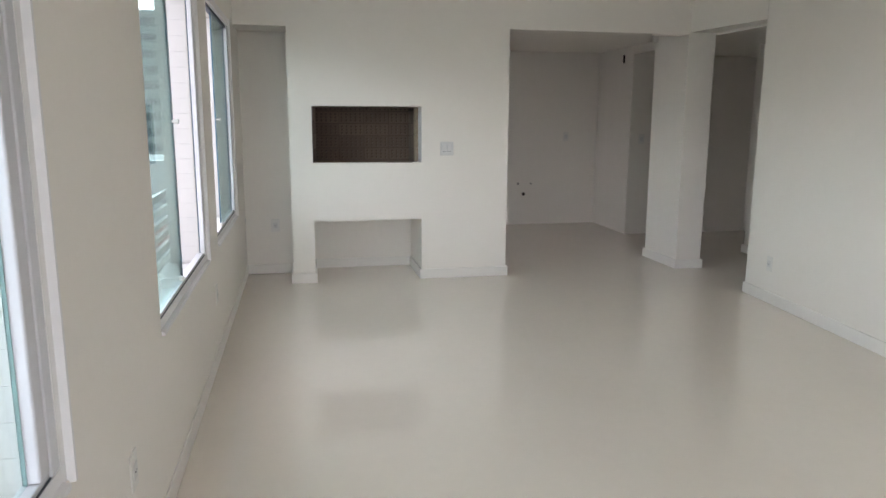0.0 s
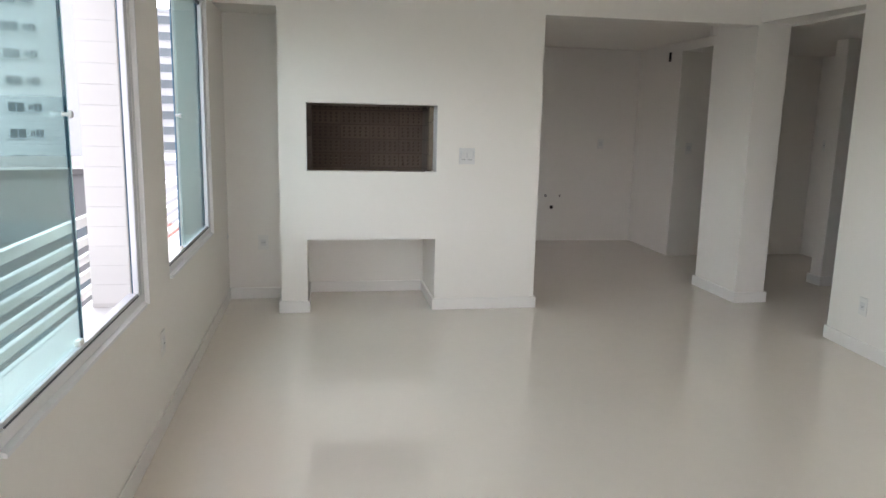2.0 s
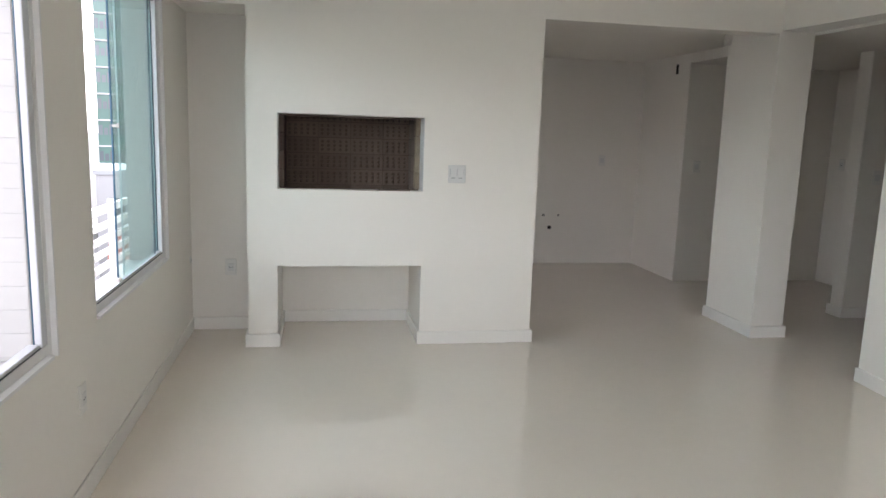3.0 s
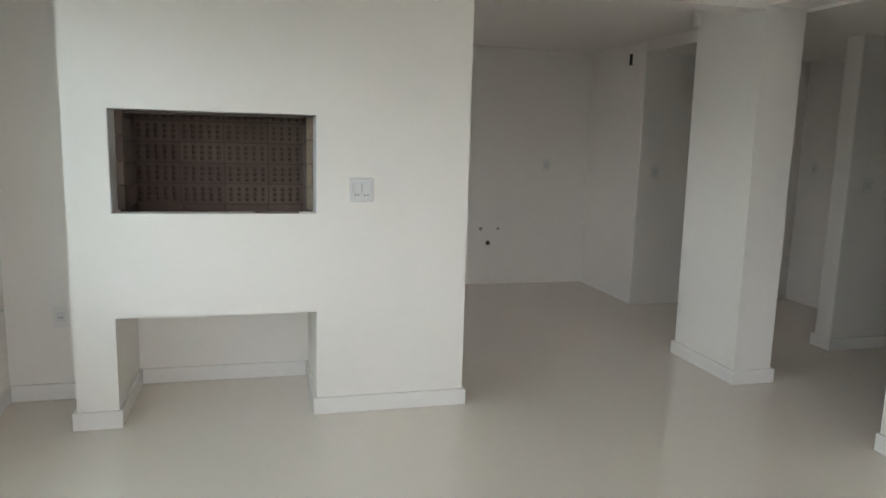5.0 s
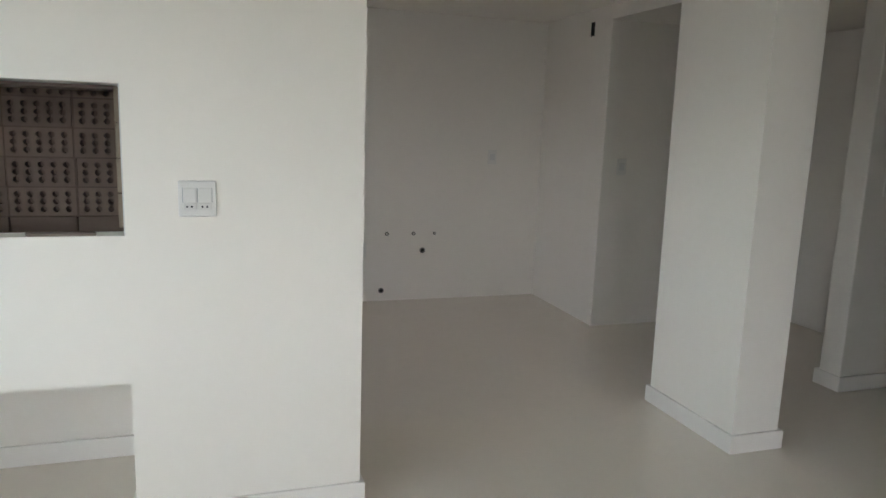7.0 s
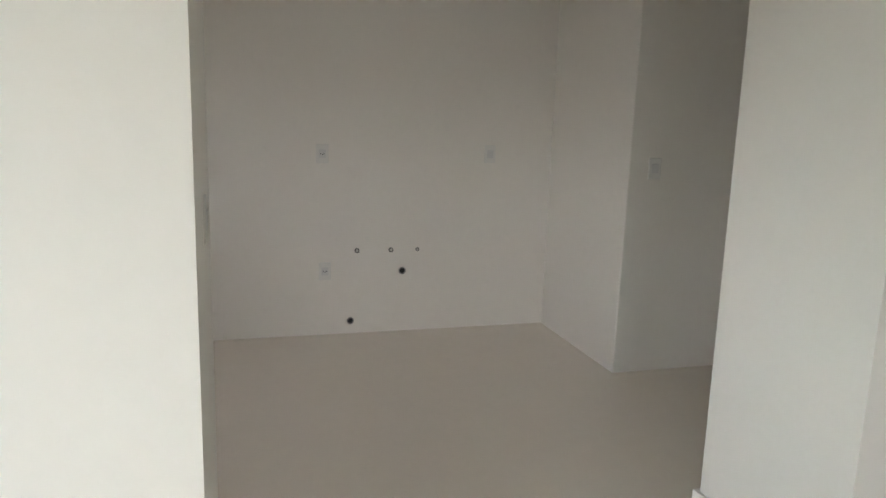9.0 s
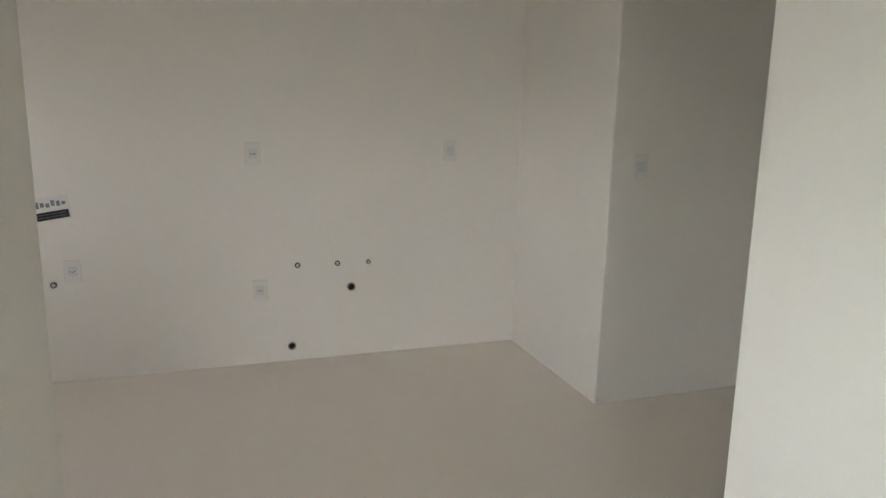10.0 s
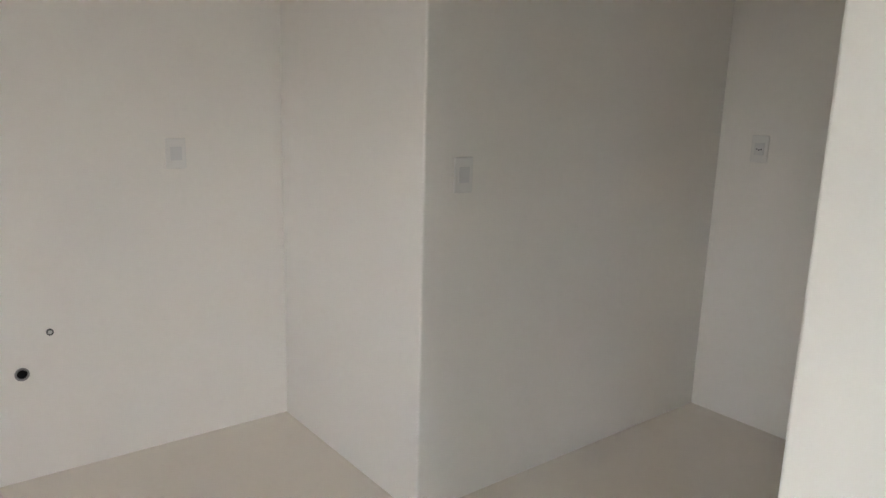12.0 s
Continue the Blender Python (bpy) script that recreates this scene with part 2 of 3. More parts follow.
structure("wall_right", [(XW, XW + 0.24, YB - 0.1, 6.06, 0, ZC)], PAINT, "plain white painted living room wall", "wall", lean=(SK, 6.06))
structure("wall_back", [(XO, DX0, YB - 0.2, YB, 0, ZC), (DX1, XR2, YB - 0.2, YB, 0, ZC), (DX0, DX1, YB - 0.2, YB, DZ, ZC)], PAINT, "plain white painted end wall", "wall")
bm = bmesh.new()
vs, fs = box(bm, XR, XR2, YG, 7.665, 0, ZH)
for v in (vs[4], vs[7]):
    v.co.x -= 0.018                                        # the plaster runs slightly out of plumb
hard = [e for e in bm.edges if {vs[1], vs[5]} == set(e.verts) or {vs[3], vs[7]} == set(e.verts)]
bmesh.ops.bevel(bm, geom=hard, offset=0.005, segments=2, affect="EDGES", profile=0.5)
column = tagged(part("column", bm, PAINT), "white plastered square column with soft corners", "column", kind="structure")
structure("trim_column_bracket", [(2.955, XR - 0.012, 7.625, 7.664, ZH - 0.012, ZK + 0.05)], PAINT, "small plaster lip at the head of the column", "trim")

# kitchen
structure("wall_kitchen_back", [(XO, XK + 0.2, YK, YK + 0.2, -0.05, 2.9)], PAINT, "white painted kitchen wall with water outlets", "wall")
structure("wall_duct", [(XK, XE + 0.2, YK2, YK - 0.001, 0, ZK + 0.1)], PAINT, "white plastered duct casing in the kitchen", "wall", r=0.008)
structure("wall_passage", [(XE, XE + 0.2, 7.69, YK2 - 0.001, 0, 2.9)], PAINT, "white painted wall at the end of the passage", "wall")
structure("wall_intercom", [(4.19, 6.3, 7.535, 7.685, 0, ZP)], PAINT, "white painted hall wall carrying the intercom", "wall", r=0.008)
HW = (4.6, 5.0, 1.5, 1.9)        # unseen opening added to lighten the hall: y and z
structure("wall_hall_side", [(6.3, 6.5, 3.3, HW[0], 0, 2.9), (6.3, 6.5, HW[1], 7.69, 0, 2.9), (6.3, 6.5, HW[0], HW[1], 0, HW[2]), (6.3, 6.5, HW[0], HW[1], HW[3], 2.9)],
          PAINT, "plain white hall wall", "wall")
structure("wall_hall_back", [(XR2, 6.5, 3.1, 3.3, 0, 2.9)], PAINT, "plain white hall wall", "wall")

structure("ceiling", [(XO, XR2, YB - 0.2, YG + 0.17, ZC, ZC + 0.15)], CEIL, "white painted living room ceiling", "ceiling")
structure("ceiling_kitchen", [(XO, XK, YG + 0.17, YK2, ZK, ZK + 0.14), (XO, XK - 0.012, YK2, YK - 0.014, ZK, ZK + 0.14)], CEIL, "white plasterboard kitchen ceiling", "ceiling")
structure("ceiling_passage", [(XK, 6.5, 3.1, YK2, ZP, ZP + 0.24), (XR2, XK, 3.1, 7.665, ZP, ZP + 0.09)], CEIL, "lowered white plasterboard passage ceiling", "ceiling")

# unseen slab and walling, added to block daylight above and behind the rooms
structure("roof_light_stop", [(XO - 0.1, 6.6, YB - 0.3, YK + 0.3, 2.9, 3.1)], CONCRETE, "unseen slab added over the rooms to keep daylight out", "ceiling")
structure("wall_light_stop", [(XR2, 6.6, 3.0, 3.1, 2.2, 2.9), (XR2, XR2 + 0.1, YB, 3.0, 0, 2.9), (5.31, 6.6, 7.7, 10.2, 0, 2.9), (XO, XO + 0.05, YB - 0.2, 7.85, ZC, 2.9), (XO, XR2, YB - 0.3, YB - 0.2, ZC - 0.3, 2.9), (XK + 0.2, 5.31, YK + 0.001, YK + 0.2, 0, 2.9)],
          CONCRETE, "unseen walling added behind the rooms to keep daylight out", "wall")

# baseboards, in lengths
BH, BT = 0.09, 0.017


def baseboard(lengths, lean=None):
    for x0, x1, y0, y1 in lengths:
        bm = bmesh.new()
        rbox(bm, x0, x1, y0, y1, 0.0005, BH, r=0.004, seg=2, axes="xy")
        if lean:
            for v in bm.verts:
                v.co.x += lean[0] * (v.co.y - lean[1])
        tagged(part("baseboard", bm, TRIM), "white glossy skirting board along the wall", "baseboard", kind="structure")


baseboard([
    (XL, XL + 0.009, YB, 7.475), (XL + 0.009, GX0 - BT, 7.475 - BT, 7.475), (GX0 - BT, GX0, YG, 7.475 - BT),
    (GX0 - BT, NX0 + BT, YG - BT, YG), (NX0, NX0 + BT, YG, LY), (NX0 + BT, NX1 - BT, LY - BT, LY),
    (NX1 - BT, NX1, YG, LY), (NX1 - BT, GX1 + BT, YG - BT, YG), (GX1, GX1 + BT, YG, GY1),
    (XR - BT, XR, YG, 7.665), (XR - BT, XR2 + BT, YG - BT, YG), (XR2, XR2 + BT, YG, 7.665), (XR - BT, XR2 + BT, 7.665, 7.665 + BT),
    (4.19 - BT, 4.19, 7.535, 7.685), (4.19 - BT, 6.3, 7.535 - BT, 7.535), (4.19 - BT, XE, 7.685, 7.685 + BT),
])
baseboard([(XW - BT, XW, YB, 6.06), (XW - BT, XW + 0.24 + BT, 6.06, 6.06 + 0.008)], lean=(SK, 6.06))


# ---------- windows ----------
def window(name, y0, y1, z0, z1, panes, label, pane_mat=None):
    """Frame flush with the wall, a sloping inner sill, rails with a dark seal, frameless sliding panes (y0, y1, depth) and tiled outer jambs."""
    w = tagged(new(name), label, "window", kind="structure")
    t, d1, lip = 0.05, XL - 0.05, XL + 0.013
    far = [(XL - 0.03, y1 - 0.04), (XL - 0.006, y1 - 0.04), (XL - 0.004, y1 - 0.014), (lip, y1 - 0.008), (lip, y1 + 0.004), (XL - 0.03, y1 + 0.004)]
    low = [(d1, z0), (lip, z0 - 0.006), (lip, z0 + 0.006), (XL - 0.004, z0 + 0.012), (XL - 0.006, z0 + 0.045), (d1, z0 + 0.045)]
    for nm, prof, a, b in (("window_frame", far, z0 - 0.006, z1), ("window_sill", low, y0 + 0.002, y1 - 0.0405)):
        bm = bmesh.new()
        ends = [[bm.verts.new((p, q, e) if nm == "window_frame" else (p, e, q)) for p, q in prof] for e in (a, b)]
        for i in range(6):
            bm.faces.new((ends[0][i], ends[0][(i + 1) % 6], ends[1][(i + 1) % 6], ends[1][i]))
        bm.faces.new(ends[0])
        bm.faces.new(ends[1][::-1])
        part(nm, bm, CASING, w)
    for nm, b in (("window_frame", (d1, XL - 0.03, y0, y0 + t, z0 + 0.046, z1)), ("window_frame", (d1, XL + 0.006, y0 + t, y1 - 0.041, z1 - t, z1)),
                  ("inner_frame", (XL - 0.03, XL - 0.006, y1 - 0.088, y1 - 0.041, z0 + 0.0455, z1 - t - 0.001))):
        bm = bmesh.new()
        rbox(bm, *b, r=0.004)
        part(nm, bm, FRAME if nm == "inner_frame" else CASING, w)
    bm = bmesh.new()
    box(bm, XL - 0.0335, XL - 0.0305, y1 - 0.0875, y1 - 0.045, z0 + 0.047, z1 - t - 0.001)
    part("jamb_seal", bm, GLASS_EDGE, w)
    bm = bmesh.new()
    rbox(bm, XL - 0.047, XL - 0.012, y0 + t, y1 - 0.09, z0 + 0.0455, z0 + 0.060, r=0.003)
    part("bottom_rail", bm, FRAME, w)
    bm = bmesh.new()
    box(bm, XL - 0.0115, XL - 0.008, y0 + t, y1 - 0.09, z0 + 0.0455, z0 + 0.049)
    part("rail_seal", bm, SEAL, w)
    bm = bmesh.new()
    box(bm, XL - 0.045, XL - 0.015, y0 + t, y1 - t, z1 - t - 0.022, z1 - t - 0.001)
    part("top_rail", bm, SEAL, w)
    for (a, b, depth, knob) in panes:
        bm = bmesh.new()
        x = XL - depth
        box(bm, x - 0.004, x + 0.004, a + 0.004, b - 0.004, z0 + 0.062, z1 - t - 0.024)
        pane = part("pane", bm, pane_mat or GLASS, w, "sliding glass pane")
        pane.visible_shadow = False
        for yy in (a, b - 0.004):
            bm = bmesh.new()
            box(bm, x - 0.004, x + 0.004, yy, yy + 0.004, z0 + 0.062, z1 - t - 0.024)
            part("pane_edge", bm, GLASS_EDGE if depth < 0.03 else PALE_EDGE, pane)
        if knob:
            bm = bmesh.new()
            tube(bm, (x + 0.0045, knob - 0.03, 1.425), (x + 0.026, knob - 0.03, 1.425), 0.006, 0.006)
            tube(bm, (x + 0.026, knob - 0.03, 1.425), (x + 0.033, knob - 0.03, 1.425), 0.012, 0.010)
            part("knob", bm, PLATE_GREY, pane, "small round window knob", smooth=False)
            bm = bmesh.new()
            rbox(bm, x - 0.010, x + 0.010, knob - 0.03, knob + 0.008, z0 + 0.0605, z0 + 0.079, r=0.004)
            part("floor_guide", bm, PLATE, pane)
    # outer ledge
    bm = bmesh.new()
    box(bm, XO - 0.02, d1 - 0.001, y0 + 0.02, y1 - 0.02, z0 - 0.03, z0 + 0.004)
    part("ledge", bm, LEDGE, w)
    return w


windows = [
    window("window_1", *WINDOWS[0], WZ0, WZ1, [(1.72, 2.235, 0.037, 0), (1.15, 1.78, 0.024, 1.75)], "white sliding window with green glass, closed"),
    window("window_2", *WINDOWS[1], WZ0, WZ1, [(3.47, 4.15, 0.037, 0), (3.50, 4.10, 0.024, 4.085)], "white sliding window pushed half open, green glass"),
    window("window_3", *WINDOWS[2], WZ0, WZ1, [(5.87, 6.565, 0.037, 0), (5.715, 6.47, 0.024, 5.735)], "white sliding window pushed half open, green glass"),
    window("window_4", *KW, 1.0, 2.0, [(KW[0] + 0.05, 8.77, 0.037, 0), (8.73, KW[1] - 0.09, 0.024, 8.75)], "white sliding kitchen window with clear glass", CLEAR),
]

# unseen framed opening, added only to let daylight into the hall
hall_fill_opening = tagged(new("window_added"), "unseen white framed window added to lighten the hall", "window", kind="structure")
for b in ((6.36, 6.42, HW[0], HW[0] + 0.05, HW[2], HW[3]), (6.36, 6.42, HW[1] - 0.05, HW[1], HW[2], HW[3]), (6.36, 6.42, HW[0] + 0.05, HW[1] - 0.05, HW[3] - 0.05, HW[3]),
          (6.36, 6.42, HW[0] + 0.05, HW[1] - 0.05, HW[2], HW[2] + 0.05)):
    bm = bmesh.new()
    rbox(bm, *b, r=0.004)
    part("window_frame", bm, FRAME, hall_fill_opening)
bm = bmesh.new()
box(bm, 6.386, 6.394, HW[0] + 0.051, HW[1] - 0.051, HW[2] + 0.051, HW[3] - 0.051)
part("pane", bm, CLEAR, hall_fill_opening).visible_shadow = False
bm = bmesh.new()
rbox(bm, XL - 0.045, XL - 0.008, 2.236, 2.29, WZ0 + 0.062, WZ1 - 0.075, r=0.006, seg=3)
part("sash_stile", bm, FRAME, windows[0], "wide white sash stile")

# rear glazing out of view, added to light the room from behind
door = tagged(new("door_added"), "unseen white framed glass door added to light the living room", "door", kind="structure")
for b in ((DX0, DX0 + 0.06, YB - 0.12, YB, 0.0005, DZ), (DX1 - 0.06, DX1, YB - 0.12, YB, 0.0005, DZ), (DX0 + 0.06, DX1 - 0.06, YB - 0.12, YB, DZ - 0.06, DZ),
          (DX0 + 0.06, DX1 - 0.06, YB - 0.12, YB, 0.0005, 0.04), (0.22, 0.28, YB - 0.1, YB - 0.04, 0.041, DZ - 0.061)):
    bm = bmesh.new()
    rbox(bm, *b, r=0.004)
    part("door_frame", bm, FRAME, door)
for a, b in ((DX0 + 0.061, 0.219), (0.281, DX1 - 0.061)):
    bm = bmesh.new()
    box(bm, a, b, YB - 0.074, YB - 0.066, 0.041, DZ - 0.061)
    part("pane", bm, CLEAR, door).visible_shadow = False

# white tiles on the far outer jambs
for w, (y0, y1) in zip(windows[:3], WINDOWS):
    bm = bmesh.new()
    yj = y1 - 0.089
    box(bm, XO - 0.001, XL - 0.0345, yj, y1 - 0.001, WZ0 + 0.005, WZ1 - 0.001)
    jamb = part("jamb", bm, GROUT, w, "white tiled outer jamb")
    bm = bmesh.new()
    rbox(bm, 0, 0.147, -0.0015, 0.0, 0, 0.0768, r=0.0007, seg=1)
    me = finish(bm)
    me.materials.append(TILE)
    for k in range(19):
        piece("tile", me, jamb, pose(XO - 0.001, yj - 0.0004, 0.681 + k * 0.078))


# ---------- outside ----------
def louvre():
    """Slatted white screen hung outside the windows."""
    s = thing("slat_screen", "white horizontal slat screen outside the windows", "screen")
    for k in range(7):
        bm = bmesh.new()
        top = 0.93 if k == 0 else 0.91 - 0.085 * k
        rbox(bm, -1.515, -1.485, -1.0, 12.0, top - (0.05 if k == 0 else 0.04), top, r=0.005)
        part("slat", bm, SLAT, s)
    for y in (-0.9, 2.9, 7.3, 11.8):
        bm = bmesh.new()
        box(bm, -1.56, -1.516, y, y + 0.04, -0.3, 0.94)
        part("post", bm, SLAT, s)
    bm = bmesh.new()
    box(bm, -1.7, XO - 0.022, -1.2, 12.2, -0.35, -0.3)
    part("base", bm, LEDGE, s)
    return s


louvre()


def tower(name, at, width, depth, z0, storeys, pitch, cols, label, glazed=(), bands=True):
    """A block of flats standing on the street: wall, roof slab, floor bands, columns of windows (x, width, height) and of glazed balconies (x, width)."""
    b = thing(name, label, "building", at)
    xa, xb = width
    top = z0 + storeys * pitch
    bm = bmesh.new()
    box(bm, xa, xb, 0, depth, -12, top)
    part("wall", bm, TOWER, b)
    bm = bmesh.new()
    box(bm, xa - 0.3, xb + 0.3, -0.3, depth + 0.3, top, top + 0.6)
    part("roof", bm, TOWER_BAND, b)
    for (c, w, h) in cols:
        bm = bmesh.new()
        box(bm, -w / 2, w / 2, -0.03, 0.02, -h / 2, h / 2)
        win = finish(bm)
        win.materials.append(TOWER_WIN)
        bm = bmesh.new()
        for q in (-w / 2 - 0.08, w / 2, -0.03):
            box(bm, q, q + (0.06 if q == -0.03 else 0.08), -0.09, 0.02, -h / 2, h / 2)
        box(bm, -w / 2 - 0.15, w / 2 + 0.15, -0.18, 0.02, -h / 2 - 0.12, -h / 2)
        fr = finish(bm)
        fr.materials.append(TOWER_BAND)
        for k in range(storeys):
            p = piece("window", win, b, pose(c, 0, z0 + (k + 0.5) * pitch))
            piece("frame", fr, p, Matrix())
    if bands:
        bm = bmesh.new()
        box(bm, xa - 0.02, xb + 0.02, -0.05, 0, -0.12, 0.12)
        band = finish(bm)
        band.materials.append(TOWER_BAND)
        for k in range(storeys):
            piece("floor_band", band, b, pose(0, 0, z0 + k * pitch))
    for (c, gw) in glazed:
        bm = bmesh.new()
        box(bm, -gw / 2, gw / 2, -1.2, -0.06, 0.1, pitch - 0.06)
        gm = finish(bm)
        gm.materials.append(TOWER_GREEN)
        bm = bmesh.new()
        box(bm, -gw / 2 - 0.15, gw / 2 + 0.15, -1.4, -0.06, -0.06, 0.10)
        sm = finish(bm)
        sm.materials.append(TOWER)
        bm = bmesh.new()
        n = 6
        for q in range(n):
            x = gw * (q - (n - 1) / 2) / n
            box(bm, x - 0.38 * gw / n, x + 0.38 * gw / n, -1.24, -1.2, 1.25, 2.35 - 0.3 * (q % 2))
        dm = finish(bm)
        dm.materials.append(TOWER_WIN)
        for k in range(storeys):
            p = piece("balcony", gm, b, pose(c, 0, z0 + k * pitch))
            piece("slab", sm, p, Matrix())
            piece("opening", dm, p, Matrix())
    return b


def bearing(deg, dist):
    """A pose at that bearing left of the walking direction, facing back."""
    a = radians(deg)
    return pose(-dist * math.sin(a), dist * math.cos(a), 0, 0, 0, deg)


tower("apartment_tower", bearing(26, 92), (-12, 15.1), 14, -10.84, 16, 2.8,
      ((10.5, 0.75, 0.85), (9.85, 0.4, 0.55), (8.45, 1.5, 0.95), (4.8, 1.5, 0.95), (3.4, 0.4, 0.55), (-2.0, 1.5, 0.95)),
      "white apartment tower with small paired windows across the street", bands=False)
tower("apartment_tower", bearing(13.9, 92), (-2.65, 3.2), 12, -9.82, 17, 2.86, ((2.4, 0.8, 1.0),), "white apartment tower with green glazed balconies", glazed=((-1.0, 3.2),), bands=False)
tower("apartment_tower", bearing(9.6, 154), (-8, 8), 14, -9.4, 10, 3.0, ((2.6, 5.2, 1.55), (-3.0, 5.6, 1.55)), "distant white apartment tower with dark window bands", bands=False)

low = thing("parking_building", "low grey flat-roofed building across the street", "building", bearing(21, 42))
bm = bmesh.new()
box(bm, -14, 3.6, 0, 12, -12, -1.7)
part("wall", bm, GREYB, low)
bm = bmesh.new()
box(bm, -14.2, 3.8, -0.2, 12.2, -1.7, -1.4)
part("roof", bm, TAR, low)
for k in range(3):
    bm = bmesh.new()
    box(bm, -13, 3, -0.05, 0.02, -5.0 - 2.8 * k, -3.9 - 2.8 * k)
    part("window_band", bm, TOWER_WIN, low)
annex = thing("annex_building", "low white flat-roofed building across the street", "building", bearing(13.4, 56))
bm = bmesh.new()
box(bm, -2.2, 5.5, 0, 9, -12, -2.1)
part("wall", bm, TOWER, annex)
bm = bmesh.new()
box(bm, -2.35, 5.65, -0.15, 9.15, -2.1, -1.8)
part("roof", bm, TOWER_BAND, annex)
for x in (-0.9, 1.0, 3.0):
    bm = bmesh.new()
    box(bm, x - 0.5, x + 0.5, -0.04, 0.02, -4.9, -3.7)
    part("window", bm, TOWER_WIN, annex)


def house(at, half, eave, ridge, label):
    """A small house with a gabled clay roof."""
    h = thing("house", label, "house", at)
    bm = bmesh.new()
    box(bm, -half, half, 0, 5, -12, eave)
    part("wall", bm, TOWER, h)
    bm = bmesh.new()
    o = half + 0.4
    vs = [bm.verts.new(p) for p in ((-o, -0.4, eave), (o, -0.4, eave), (o, 5.4, eave), (-o, 5.4, eave), (-o, 2.5, ridge), (o, 2.5, ridge))]
    for f in ((0, 1, 5, 4), (2, 3, 4, 5), (0, 4, 3), (1, 2, 5), (3, 2, 1, 0)):
        bm.faces.new([vs[i] for i in f])
    part("roof", bm, ROOF, h)
    return h


house(bearing(12.6, 47), 1.6, -6.4, -5.4, "small white house with a red clay roof below the windows")
bm = bmesh.new()
v = [bm.verts.new(p) for p in ((-900, -900, -12), (900, -900, -12), (900, 900, -12), (-900, 900, -12))]
bm.faces.new(v)
tagged(part("ground", bm, GROUND), "grey street level far below the windows", "ground", kind="structure")

# ---------- barbecue firebox ----------
firebox = thing("barbecue_firebox", "unlit brown perforated brick barbecue firebox in the wall", "barbecue")
bm = bmesh.new()
box(bm, NX0 + 0.001, NX1 - 0.001, UY - 0.012, UY - 0.001, 0.901, NZ1 - 0.001)
part("mortar_back", bm, MORTAR, firebox)
BW, BHT = 0.2335, 0.1125        # course pitch


def brick_mesh(w, h, rows, cols, pitch=0.043, hole=0.0115):
    """A perforated brick seen on its holed face: every hole is a round well."""
    bm = bmesh.new()
    d, n = 0.05, 8
    xs = [w / 2 + (i - (cols - 1) / 2) * pitch for i in range(cols)]
    zs = [h / 2 + (i - (rows - 1) / 2) * 0.029 for i in range(rows)]
    gx = [0.0] + [(a + b) / 2 for a, b in zip(xs, xs[1:])] + [w]
    gz = [0.0] + [(a + b) / 2 for a, b in zip(zs, zs[1:])] + [h]
    for i, cx in enumerate(xs):
        for j, cz in enumerate(zs):
            x0, x1, z0, z1 = gx[i], gx[i + 1], gz[j], gz[j + 1]
            outer = [(x1, cz), (x1, z1), (cx, z1), (x0, z1), (x0, cz), (x0, z0), (cx, z0), (x1, z0)]
            ov = [bm.verts.new((p[0], 0, p[1])) for p in outer]
            hv = [bm.verts.new((cx + hole * math.cos(k * math.pi / 4), 0, cz + hole * math.sin(k * math.pi / 4))) for k in range(n)]
            dv = [bm.verts.new((q.co.x, d, q.co.z)) for q in hv]
            for k in range(n):
                m = (k + 1) % n
                bm.faces.new((ov[k], ov[m], hv[m], hv[k]))
                bm.faces.new((hv[k], hv[m], dv[m], dv[k]))
            bm.faces.new(dv)
    bmesh.ops.remove_doubles(bm, verts=bm.verts[:], dist=1e-5)
    a = [(0, 0), (w, 0), (w, h), (0, h)]
    for k in range(4):
        p, q = a[k], a[(k + 1) % 4]
        bm.faces.new([bm.verts.new((p[0], 0, p[1])), bm.verts.new((q[0], 0, q[1])), bm.verts.new((q[0], d, q[1])), bm.verts.new((p[0], d, p[1]))])
    me = finish(bm)
    me.materials.append(BRICK)
    return me


jt = 0.006
brick_full = brick_mesh(BW - jt, BHT - jt, 3, 5)
brick_cut = brick_mesh(0.185, BHT - jt, 3, 4)
brick_end = brick_mesh(0.118, BHT - jt, 3, 2)
top_full = brick_mesh(BW - jt, 0.034, 1, 5)
top_cut = brick_mesh(0.185, 0.034, 1, 4)
top_end = brick_mesh(0.118, 0.034, 1, 2)
rng = random.Random(5)
for r in range(5):
    z = 1.047 + r * BHT
    full, cut, end = (brick_full, brick_cut, brick_end) if r < 4 else (top_full, top_cut, top_end)
    xs = [(0.274 + jt / 2, cut), (0.041, full), (0.041 - BW, full), (0.041 - 2 * BW + 0.001, full)]
    for x, me in xs:
        if x < NX0 + 0.01:
            x, me = NX0 + 0.04, end
        piece("brick", me, firebox, pose(x + rng.uniform(-.002, .002), UY - 0.053 + rng.uniform(-.003, .003), z))
for r in range(5):
    bm = bmesh.new()
    box(bm, NX0 + 0.03, NX1 - 0.03, UY - 0.049, UY - 0.013, 1.047 + r * BHT - jt, 1.047 + r * BHT)
    part("mortar_joint", bm, MORTAR, firebox)
for x in (0.041 - BW, 0.041, 0.041 + BW + 0.001):
    bm = bmesh.new()
    box(bm, x - jt - 0.001, x + 0.001, UY - 0.0485, UY - 0.0135, 1.047, NZ1 - 0.013)
    part("mortar_joint", bm, MORTAR, firebox)
